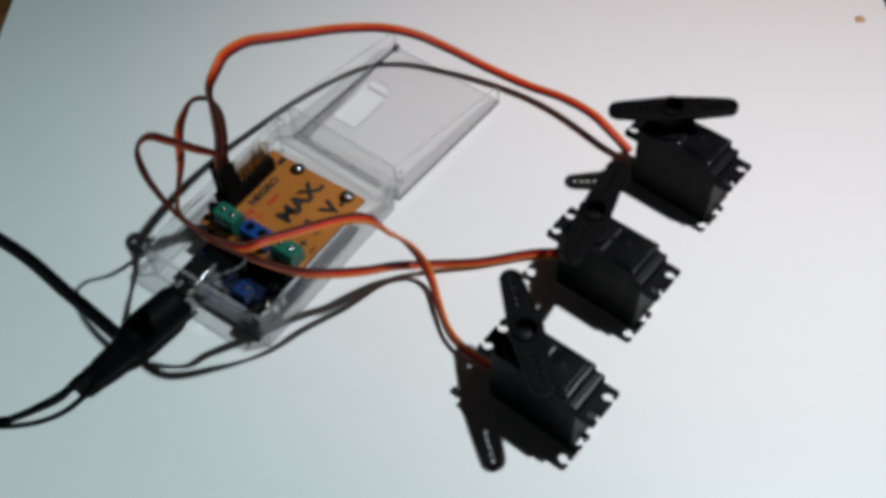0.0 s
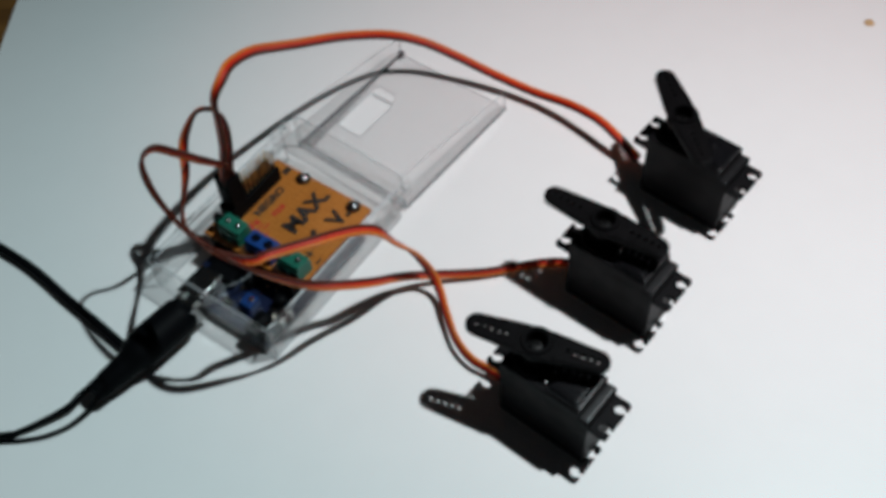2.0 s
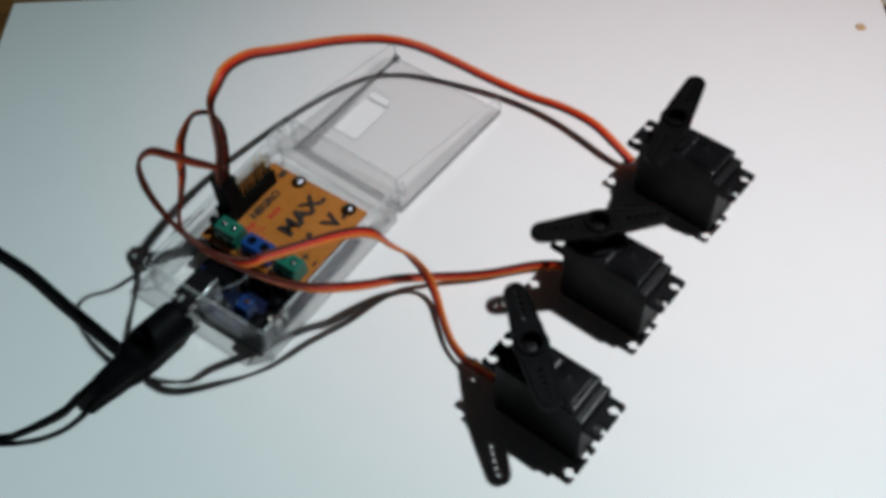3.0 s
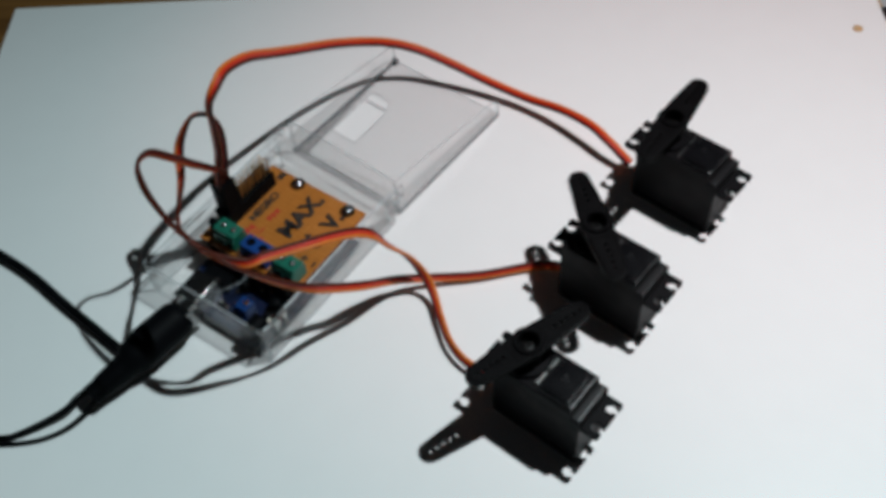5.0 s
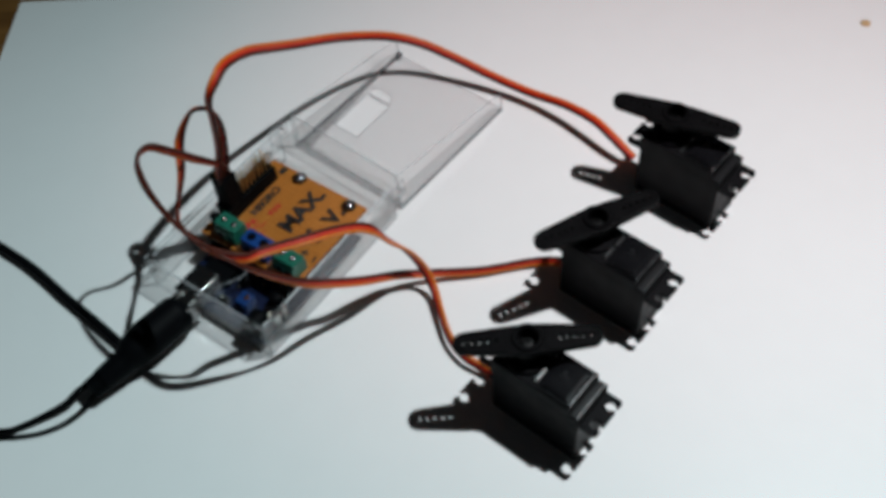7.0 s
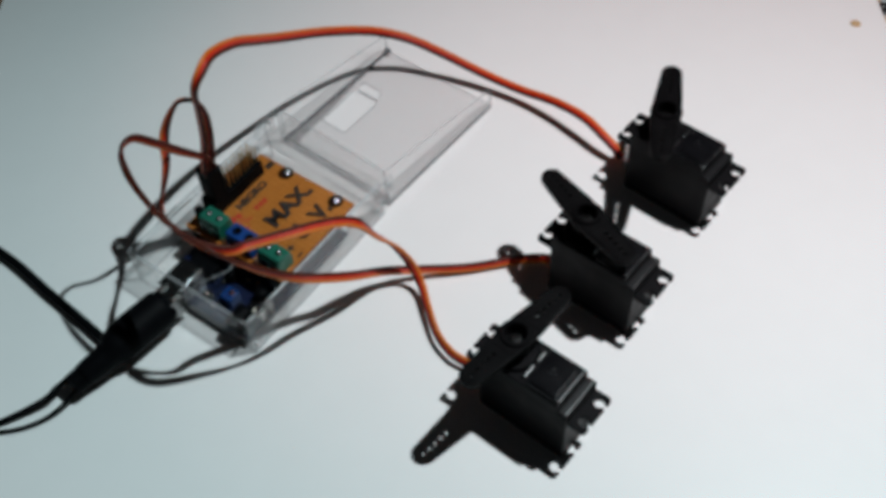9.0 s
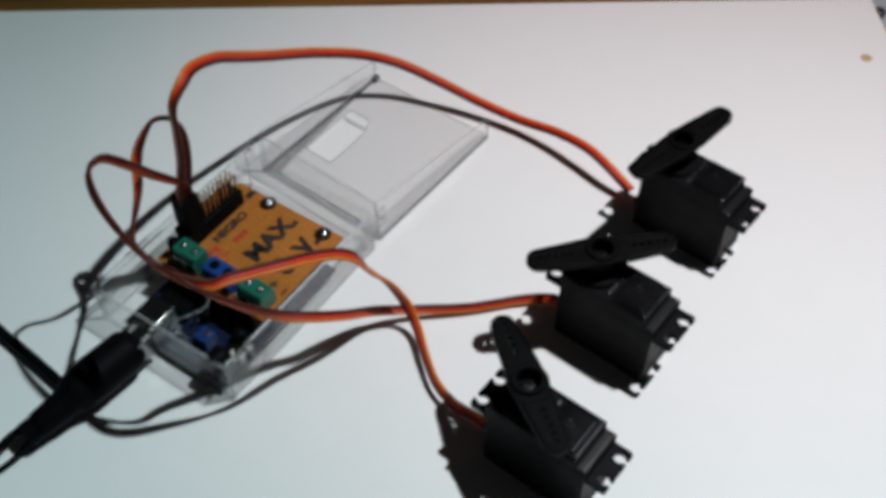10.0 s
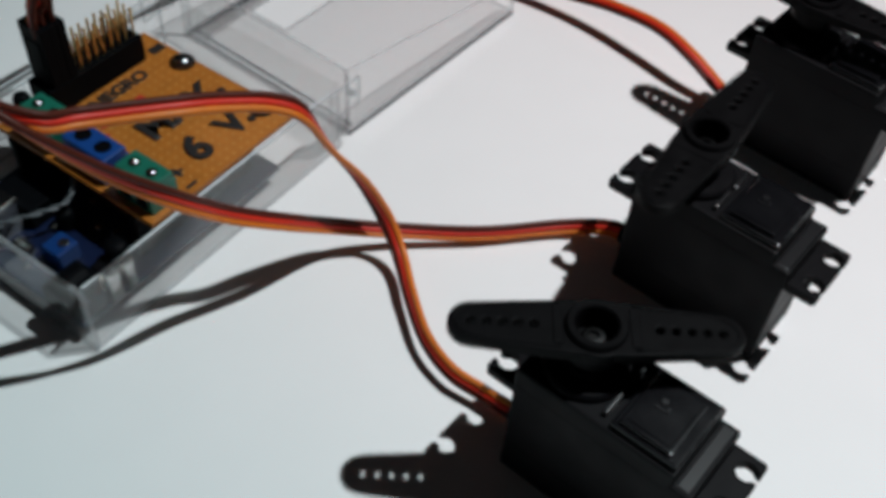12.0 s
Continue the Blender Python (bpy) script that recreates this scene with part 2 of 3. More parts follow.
# ---- the setting: a white board on a brown wooden desk, grey floor beyond it ----
def setting():
    desk = part("ground", mesh_of(block(-2500, 2500, -2500, 2500, -60, -18, 0), DESK))
    tagged(desk, "brown wooden desk top under the white board", "desk", kind="structure")
    floor = part("floor", mesh_of(block(227, 2400, -2400, 2400, -18, -15, 0), GREY))
    tagged(floor, "grey floor beyond the edge of the board", "floor", kind="structure")
    board = thing("white_board", mm(0, 0, 0), "white laminated board with a chipped chipboard edge", "board")
    part("laminate", mesh_of(block(-264.5, 221.5, -330, 475, -1.0, 0, 0.25), WHITE), board)
    part("core", mesh_of(block(-264.0, 221.0, -329.5, 474.5, -18, -1.0, 0), CORE), board, label="raw chipboard core")
    # the worn strip where the laminate has broken off along one edge
    rnd = random.Random(4)
    b = bmesh.new()
    for i in range(60):
        y = -60 + i * 9
        w = rnd.uniform(1.2, 3.2)
        block(221.0, 221.0 + w, y, y + 8.6, -16 + rnd.uniform(0, 1), -1.4 - rnd.uniform(0, 1.5), 0.4, 1, b)
    part("chipped_edge", mesh_of(b, CORE), board, label="splintered tan edge")
    for y in (466, 441):
        part("stud", mesh_of(lathe([(3.0, -3), (3.2, 0.6), (2.4, 1.6), (0.4, 2.0)], 16), GLOSS, smooth=True), board, mm(224.5, y, -2.5), "dark round stud")
    part("dowel_plug", mesh_of(lathe([(2.7, -0.6), (2.8, 0.1), (1.6, 0.35), (0.3, 0.2)], 20), TAN, smooth=True), board, mm(205.4, 425.7, 0), "tan wooden plug")


# ---- servo ----
def servo_meshes():
    body = bmesh.new()
    prof = [(-20, 0), (20.7, 0), (20.7, 32.4), (16.4, 32.4), (16.4, 36), (-20, 36)]
    lo = [body.verts.new((x, -10, z)) for x, z in prof]
    hi = [body.verts.new((x, 10, z)) for x, z in prof]
    body.faces.new(lo)
    body.faces.new(hi[::-1])
    for i in range(len(prof)):
        j = (i + 1) % len(prof)
        body.faces.new((lo[i], hi[i], hi[j], lo[j]))
    bmesh.ops.recalc_face_normals(body, faces=body.faces)
    bmesh.ops.bevel(body, geom=list(body.edges), offset=0.7, segments=2, profile=0.6, affect="EDGES")
    seam = bmesh.new()
    for z in (9.5, 30.4):
        block(-20.06, 20.76, -10.06, 10.06, z, z + 0.35, 0.05, 1, seam)
    outline = [(0, -9.2), (6.8, -9.2), (7.5, -8.5)]
    for y in (-5.0, 5.0):
        outline += [(7.5, y - 1.1)] + [(4.7 + 2.2 * math.cos(radians(a)), y + 2.2 * math.sin(radians(a))) for a in (-32, -70, -110, -150, 180, 150, 110, 70, 32)] + [(7.5, y + 1.1)]
    outline += [(7.5, 8.5), (6.8, 9.2), (0, 9.2)]
    lug_me = mesh_of(plate(outline, [], 26.4, 29.0, 0.3), BLACK)
    cover = bmesh.new()
    block(1.2, 16.0, -9.0, 8.6, 35.5, 37.6, 0.6, 2, cover)
    panel = block(2.4, 14.0, -8.0, 6.4, 37.4, 38.7, 0.5, 3)
    block(3.6, 13.0, -6.9, 5.4, 38.5, 38.9, 0.15, 1, panel)
    mark = disc(1.0, 0.7, 38.8, 39.2, 7.0, 1.0, 10)
    block(5.8, 8.8, -1.2, -0.7, 38.8, 39.15, 0.1, 1, mark)
    block(8.2, 8.8, -1.2, 0.4, 38.8, 39.15, 0.1, 1, mark)
    ridge = block(-1.3, -0.3, -7.6, -1.0, 35.5, 37.6, 0.35)
    block(-1.1, -0.3, 1.5, 6.6, 35.5, 37.2, 0.35, 2, ridge)
    boss = lathe([(9.0, 35.5), (9.0, 37.2), (8.4, 37.8), (5.2, 37.9), (4.8, 38.9), (4.0, 39.2), (3.0, 39.3), (2.9, 42)], 36)
    ledge = block(17.1, 19.7, -9.0, 9.0, 32.0, 32.7, 0.25)
    screw = lathe([(1.5, 0), (1.5, 0.5), (1.2, 0.8), (0.3, 0.9)], 14)
    relief = block(-24.5, -19.5, -2.4, 2.4, 3.2, 7.4, 0.8)
    rib = block(-23.5, -20, -0.7, 0.7, 22, 26.4, 0.2, 1)
    # horn
    def arm_line():
        pts = [(6.0, 6.3), (12, 5.75), (24.0, 4.6)]
        tip = [(23.9 + 4.5 * math.cos(radians(a)), 4.6 * math.sin(radians(a))) for a in (70, 48, 26, 8, -8, -26, -48, -70)]
        right = pts + tip + [(x, -y) for x, y in pts[::-1]]
        hub = ring(0, 0, 7.0, 5, -65, -115)
        left = [(-x, -y) for x, y in right]
        return right + hub + left + [(-x, -y) for x, y in hub]
    holes = [ring(s * r, 0, 0.85, 8) for r in (12, 15, 18, 21, 24) for s in (-1, 1)] + [ring(0, 0, 5.0, 24)]
    arms = plate(arm_line(), holes, 43.6, 46.4, 0.4)
    hub = lathe([(4.4, 39.6), (5.9, 40.2), (6.1, 43.6), (6.1, 47.0), (5.7, 47.5), (4.5, 47.5), (4.1, 47.1), (4.0, 41.6), (0.3, 41.6)], 40)
    pads = bmesh.new()
    for sx in (-1, 1):
        block(min(sx * 6.4, sx * 8.4), max(sx * 6.4, sx * 8.4), -4.6, 4.6, 46.2, 46.6, 0.15, 1, pads)
    rim = bmesh.new()
    for s in (-1, 1):
        add(rim, tube(smooth_path([(s * 7.0, 5.2, 46.4), (s * 16, 4.4, 46.4), (s * 24, 3.5, 46.4), (s * 27.2, 0, 46.4), (s * 24, -3.5, 46.4), (s * 16, -4.4, 46.4), (s * 7.0, -5.2, 46.4)], 5), 0.28, 6))
    hscrew = lathe([(2.6, 41.5), (2.6, 42.9), (2.1, 43.5), (1.1, 43.6), (1.0, 42.9), (0.2, 42.9)], 20)
    return dict(body=mesh_of(body, BLACK), seam=mesh_of(seam, BLACK), mark=mesh_of(mark, SHINE), lug=lug_me, cover=mesh_of(cover, GLOSS), panel=mesh_of(panel, GLOSS),
                ridge=mesh_of(ridge, SHINE), boss=mesh_of(boss, BLACK, smooth=False), screw=mesh_of(screw, STEEL, smooth=True), relief=mesh_of(relief, RUBBER),
                rib=mesh_of(rib, BLACK), ledge=mesh_of(ledge, SHINE), arms=mesh_of(arms, HORN), hub=mesh_of(hub, HORN), pads=mesh_of(pads, HORN), rim=mesh_of(rim, HORN, smooth=True), hscrew=mesh_of(hscrew, DARKSTEEL))


horns = {}


def servo(which, x, y, yaw, m, note):
    s = thing("servo_motor", mm(x, y, 0, 0, 0, yaw), "black plastic servo motor standing " + note, "servo", "three servos in a row")
    part("body", m["body"], s)
    part("seam", m["seam"], s)
    part("mounting_lug", m["lug"], s, mm(20.7, 0, 0))
    part("mounting_lug", m["lug"], s, mm(-20, 0, 0, 0, 0, 180))
    part("lug_rib", m["rib"], s)
    part("lug_rib", m["rib"], s, mm(0.7, 0, 0, 0, 0, 180))
    cover = part("gear_cover", m["cover"], s)
    part("raised_panel", m["panel"], cover, label="smooth raised panel")
    part("mould_mark", m["mark"], cover)
    part("ridge", m["ridge"], cover)
    part("end_ledge", m["ledge"], s, label="polished black ledge")
    part("output_boss", m["boss"], s, mm(-10, 0, 0))
    part("cable_grommet", m["relief"], s)
    horn = part("horn", m["arms"], s, mm(-10, 0, 2.2), "black two-armed horn with small holes, turning")
    part("hub", m["hub"], horn)
    part("raised_pad", m["pads"], horn)
    part("raised_rim", m["rim"], horn)
    part("horn_screw", m["hscrew"], horn)
    horns[which] = horn


# ---- the clear case; a runs along it, b across it ----
CASE = mm(-93, 229, 0, 0, 0, 54.97)


def pane(name, x0, x1, y0, y1, z0, z1, parent, thin, face=None, edge=None):
    """A clear wall; its four narrow faces carry the edge material. thin: the axis through its thickness."""
    b = block(x0, x1, y0, y1, z0, z1, 0.3, 1)
    axis = "xyz".index(thin)
    b.normal_update()
    for f in b.faces:
        f.material_index = 0 if abs(f.normal[axis]) > 0.9 else 1
    return part(name, mesh_of(b, face or CLEAR, edge or EDGE), parent)


def case():
    c = thing("plastic_case", CASE, "clear hinged plastic case lying open, lid folded flat behind it", "plastic case")
    A, L, W, H = 1.5, 94, 70, 21.8
    pane("base_panel", A + 1.6, L - 1.6, 1.6, W - 1.6, 0.4, 1.8, c, "z", CLEAR, CLEAR)
    pane("front_wall", A, A + 1.6, 0, W, 0.2, H - 0.3, c, "x", WALL)
    pane("back_wall", L - 1.6, L, 0, W, 0.2, H, c, "x", BAND, BAND)
    for y in (0, W - 1.6):
        b = block(A + 1.65, L - 1.65, y, y + 1.6, 0.2, H, 0.55, 3)
        b.normal_update()
        for f in b.faces:
            f.material_index = 0 if abs(f.normal.y) > 0.9 else 1
        part("side_wall", mesh_of(b, WALL, EDGE), c)
        # the moulded double rim along the top of the wall, its glint painted in whitish
        inner = y + 1.7 if y < 10 else y - 1.0
        part("rim", mesh_of(block(A + 3, L - 3, inner, inner + 0.6, H - 1.8, H - 1.1, 0.2, 2), GLINT), c)
        part("top_glint", mesh_of(block(A + 1.7, L - 1.7, y + 0.4, y + 1.0, H + 0.01, H + 0.35, 0.15, 2), GLINT), c)
    # the lid lies on its panel behind the hinge, a little askew, its tapering flanges upright
    D = 80
    hole = [(22, 47.8), (46, 48.2), (54.5, 51.5), (55, 62.5), (53, 64.0), (22, 63.4)]
    plate_b = plate([(0, 0), (D, 0), (D, W), (0, W)], [hole], 0.3, 1.8, 0.1)
    plate_b.normal_update()
    for f in plate_b.faces:
        f.material_index = 0 if abs(f.normal.z) > 0.9 else 1
    lid = part("lid_panel", mesh_of(plate_b, LID, EDGE), c, mm(97.6, 1.2, 0, 0, 0, -3.4), "hazy clear lid panel with a slot cut in it")
    for y in (0, W - 1.6):
        b = bmesh.new()
        v = [[b.verts.new((x, yy, z)) for x, z in ((0.2, 1.85), (D - 0.2, 1.85), (D - 0.2, 11.6), (D - 1.4, 12.4), (1.4, 23.4), (0.2, 22.8))] for yy in (y, y + 1.6)]
        b.faces.new(v[0][::-1])
        b.faces.new(v[1])
        for i in range(6):
            f = b.faces.new((v[0][i], v[0][(i + 1) % 6], v[1][(i + 1) % 6], v[1][i]))
            f.material_index = 1
        bmesh.ops.bevel(b, geom=[e for e in b.edges if abs(e.verts[0].co.z - e.verts[1].co.z) < 12 and min(q.co.z for q in e.verts) > 5], offset=0.3, segments=2, affect="EDGES")
        flange = part("lid_flange", mesh_of(b, FLANGE, EDGE), lid)
        # thin dark strip stands in for the shade line under the flange
        foot = block(0.4, D, y + 0.2, y + 1.5, 0.1, 0.28, 0.03, 1)
        part("foot_shade", mesh_of(foot, SHADE_CATCH), flange)
    # a tapering hazy strip beside the slot
    rib = plate([(3, 61.6), (52, 66.0), (76, 68.0), (76, 68.3), (3, 68.3)], [], 1.9, 2.9, 0.1)
    part("lid_strip", mesh_of(rib, HAZY), lid)
    pane("lid_end_wall", 0.3, 1.9, 1.7, W - 1.7, 1.85, 22.6, lid, "x", BAND)
    # another dark strip, painted shade where this wall meets the panel
    part("end_wall_shade", mesh_of(block(1.95, 2.8, 1.7, W - 1.7, 1.85, 2.3, 0.1, 1), SHADE_CATCH), lid)
    pane("slot_lip", 48.4, 49.4, 49.6, 62.6, 0.4, 1.6, lid, "x")
    part("lid_catch", mesh_of(block(D - 2.4, D + 0.4, W - 3.6, W - 0.4, 1.9, 3.6, 0.3), SHADE_CATCH), lid, label="small dark catch")
    for y in (-1.6, W + 0.3):
        lug = pane("hinge_lug", L - 7, L + 5.5, y, y + 1.3, 13, 22.5, c, "y")
        pin = disc(1.1, 1.1, -0.7, 2.0, n=14, edge=0.3)
        bmesh.ops.rotate(pin, cent=(0, 0, 0), matrix=Euler((radians(90), 0, 0)).to_matrix(), verts=pin.verts)
        bmesh.ops.translate(pin, verts=pin.verts, vec=(L + 2.0, y + 1.3, 18.5))
        part("hinge_pin", mesh_of(pin, EDGE, smooth=False), lug)


# ---- controller board and the hand-made shield on it ----
def controller():
    c = thing("controller_board", CASE, "blue microcontroller board lying in the clear case", "circuit board")
    part("board", mesh_of(block(2.5, 71, 4, 57.4, 5.0, 6.6, 0.2, 1), BLUE), c)
    usb = bmesh.new()
    block(-1.0, 15.0, 38.6, 50.4, 6.6, 16.6, 0.5, 2, usb)
    part("usb_socket", mesh_of(usb, SCREW), c, label="dull steel socket")
    lip = bmesh.new()
    block(-1.5, 15.0, 38.3, 38.9, 16.2, 17.4, 0.2, 2, lip)
    part("socket_lip", mesh_of(lip, STEEL, smooth=True), c, label="bright folded steel lip")
    jack = bmesh.new()
    block(2.2, 12.5, 7.5, 15.5, 6.6, 14.0, 1.4, 3, jack)
    tubeb = disc(4.2, 4.2, 0.0, 9, n=24, edge=0.5)
    bmesh.ops.rotate(tubeb, cent=(0, 0, 0), matrix=Euler((0, radians(90), 0)).to_matrix(), verts=tubeb.verts)
    bmesh.ops.translate(tubeb, verts=tubeb.verts, vec=(2.0, 11.5, 10.8))
    add(jack, tubeb)
    part("power_jack", mesh_of(jack, RUBBER), c)
    for y0, y1 in ((9.0, 11.4), (52.0, 54.4)):
        part("socket_strip", mesh_of(block(26, 66, y0, y1, 6.6, 20.0, 0.2, 1), RUBBER), c)
    part("chip", mesh_of(block(32, 67, 16, 25, 8, 11.5, 0.3), BLACK), c)
    trim = part("trimmer", mesh_of(block(10.6, 17.0, 20.2, 26.6, 6.6, 12.0, 0.7, 3), DEEPBLUE), c, label="blue trimmer box")
    part("trimmer_screw", mesh_of(disc(1.4, 1.4, 11.8, 12.6, 14.5, 22.5, 14, 0.2), STEEL), trim)
    part("relay", mesh_of(block(15.6, 22, 36, 50, 6.6, 13, 0.4), RUBBER), c)
    part("regulator", mesh_of(block(14.5, 20.5, 7.5, 14.5, 6.6, 9.2, 0.3), BLACK), c)
    for x, y, r, h, skin in ((21.5, 12.2, 3.1, 7, RUBBER), (21.8, 31.0, 2.5, 6, RUBBER), (13.5, 4.6, 2.0, 10, STEEL), (18.5, 4.8, 1.6, 9, STEEL)):
        part("capacitor", mesh_of(lathe([(r, 0), (r, h - 0.5 * r), (0.86 * r, h - 0.2 * r), (0.5 * r, h - 0.04 * r), (0.1 * r, h)], 20), skin, smooth=True), c, mm(x, y, 6.6), "small metal can" if skin is STEEL else "small dark can")
    part("crystal", mesh_of(block(8, 11, 29.5, 35.5, 6.6, 9.6, 1.0), SCREW), c)
    line = smooth_path([(5, 38, 12.5), (9, 36.5, 14.5), (16, 32, 15.2), (22, 29.5, 15.6), (26.5, 31, 17.5), (29.0, 34, 21.0)], 10)
    for turn in (0.0, math.pi):
        part("jumper_wire", mesh_of(tube(line, 0.38, 7, [turn + 0.55 * i for i in range(len(line))], 0.36), JUMPER, smooth=True), c, label="thin twisted grey wire")
    # added cream block stands in for a pale reflection in the side wall
    part("reflection_block", mesh_of(block(12.8, 15.6, 7.0, 10.4, 6.6, 10.2, 0.5), CREAM), c, label="small cream block in place of a reflection")
    rnd = random.Random(7)
    chipres = mesh_of(block(-1, 1, -0.6, 0.6, 0, 0.7, 0.1, 1), STEEL)
    for i in range(26):
        part("resistor", chipres, c, mm(rnd.uniform(4, 68), rnd.uniform(9, 52), 6.6, 0, 0, rnd.choice((0, 90))))


def flat_text(words, size, x, y, z, mat, parent, name, turn=0.0, thick=0.18):
    cu = bpy.data.curves.new(name, "FONT")
    cu.offset = 0.015 * size * S
    cu.body, cu.size, cu.extrude, cu.bevel_depth, cu.bevel_resolution = words, size * S, 0.00002, 0.00004 * size, 0
    ob = bpy.data.objects.new(name, cu)
    me = bpy.data.meshes.new_from_object(ob)
    bpy.data.objects.remove(ob)
    me.materials.append(mat)
    return part(name, me, parent, mm(x, y, z, 0, 0, turn))


def shield():
    s = thing("shield_board", CASE, "orange perfboard shield with hand-inked words on the controller", "circuit board")
    Z = 21.5
    part("board", mesh_of(block(26.6, 77, 3, 58.6, Z - 1.5, Z, 0.15, 1), PERF), s)
    pads = bmesh.new()
    for i in range(20):
        for j in range(21):
            x, y = 28.4 + i * 2.54, 4.8 + j * 2.54
            if x > 76:
                continue
            add_disc = [pads.verts.new((x + 0.48 * math.cos(k * math.pi / 4), y + 0.48 * math.sin(k * math.pi / 4), Z + 0.03)) for k in range(8)]
            pads.faces.new(add_disc)
    tagged(part("solder_hole", mesh_of(pads, PAD), s), kind="stuff")
    # terminal blocks along the edge
    for y, wide, tall, mat, tone in ((4.5, 12.5, 9.0, GREEN, "green"), (20.5, 15.0, 7.6, BLUEBOX, "blue"), (38.3, 12.2, 9.0, GREEN, "green")):
        b = bmesh.new()
        block(28.6, 37.2, y, y + wide, Z, Z + tall - 2.6, 0.4, 2, b)
        block(29.4, 36.6, y, y + wide, Z + tall - 3.0, Z + tall, 0.7, 3, b)
        t = part("terminal_block", mesh_of(b, mat), s, label=tone + " screw terminal block")
        for k in (wide * 0.27, wide * 0.73):
            well = lathe([(2.15, 0), (2.15, 0.12), (1.75, 0.12), (1.7, 0.05), (0.2, 0.05)], 20)
            part("screw_well", mesh_of(well, RUBBER if mat is BLUEBOX else mat), t, mm(33.0, y + k, Z + tall))
            if mat is not BLUEBOX:
                head = lathe([(1.5, 0.05), (1.5, 0.15), (1.25, 0.5), (0.75, 0.85), (0.2, 1.0)], 18)
                part("terminal_screw", mesh_of(head, SCREW, smooth=True), t, mm(33.0, y + k, Z + tall))
            part("wire_opening", mesh_of(block(28.4, 28.8, y + k - 1.7, y + k + 1.7, Z + 1.2, Z + 4.4, 0.1, 1), RUBBER), t)
    part("capacitor", mesh_of(lathe([(2.2, 0), (2.3, 7.6), (2.0, 8.6), (1.2, 9.0), (0.2, 9.1)], 20), RUBBER, smooth=True), s, mm(32.6, 53.2, Z), "small dark can")
    # three-row pin header
    h = part("pin_header", mesh_of(block(38, 69, 48.8, 57.6, Z, Z + 8.0, 0.3), RUBBER), s, label="black three-row pin header")
    pin = mesh_of(block(-0.33, 0.33, -0.33, 0.33, 0, 9.0, 0.12, 1), GOLD)
    lean = random.Random(3)
    for i in range(3, 12):
        for j in range(3):
            part("pin", pin, h, mm(39.8 + i * 2.54, 50.7 + j * 2.54, Z + 7.6, lean.uniform(-3, 3), lean.uniform(-3, 3), 0))
    for x, y in ((74.0, 40.4), (73.4, 10.9)):
        w = part("screw", mesh_of(lathe([(2.9, 0), (3.0, 0.5), (2.6, 1.4), (1.5, 2.1), (0.3, 2.3)], 24), SCREW, smooth=True), s, mm(x, y, Z))
        part("washer", mesh_of(disc(3.5, 3.5, 0.02, 0.5, n=24), RUBBER), w)
    # hand-inked words
    flat_text("MAX.", 11.0, 47.0, 23.6, Z + 0.1, INK, s, "lettering")
    flat_text("6", 12.4, 48.4, 9.6, Z + 0.1, INK, s, "lettering", -4)
    flat_text("V.", 11.0, 61.0, 9.3, Z + 0.1, INK, s, "lettering", 3)
    flat_text("+", 6.0, 40.7, 8.7, Z + 0.1, INK, s, "lettering")
    part("ink_bar", mesh_of(block(40.0, 43.4, 4.6, 5.6, Z + 0.02, Z + 0.2, 0), INK), s)
    flat_text("NEGRO", 5.4, 46.2, 43.2, Z + 0.1, INK, s, "lettering")
    part("ink_bar", mesh_of(block(71.5, 76, 48.5, 51.5, Z + 0.02, Z + 0.2, 0), INK), s)
    for x0, x1, y0, y1 in ((36.5, 37.2, 18, 34), (37, 42, 33.6, 34.3), (42, 46, 36.4, 37.1), (50.5, 52.2, 37.2, 39.6), (53.0, 54.6, 36.8, 39.4), (55.4, 57.4, 37.0, 39.2), (39.0, 41.5, 41.0, 43.8), (42.2, 44.4, 40.4, 43.0), (39.5, 44.0, 38.4, 39.0)):
        part("ink_line", mesh_of(block(x0, x1, y0, y1, Z + 0.02, Z + 0.2, 0), REDINK), s)


# ---- cables ----
def servo_cable(points, twists, label, plug_at, fat=1.14):
    c = thing("servo_cable", mm(0, 0, 0), label, "cable", "servo cables")
    line = smooth_path(points, 7)
    turns = ribbon_turns(line, twists)
    for name, mat, off in (("brown_wire", BROWN, -1.25 * fat), ("red_wire", RED, 0.0), ("orange_wire", ORANGE, 1.25 * fat)):
        part(name, mesh_of(tube(line, 0.72 * fat, 10, turns, off), mat, smooth=True), c)
    x, y, z = plug_at
    plug = bmesh.new()
    block(-1.25, 1.25, -4.2, 4.2, -1.3, 16, 0.35, 2, plug)
    block(-1.6, -1.0, -2.6, 2.6, 4, 12, 0.2, 1, plug)
    part("plug", mesh_of(plug, RUBBER), c, mm(x, y, z, 0, 0, 54.97), "black three-pin plug")


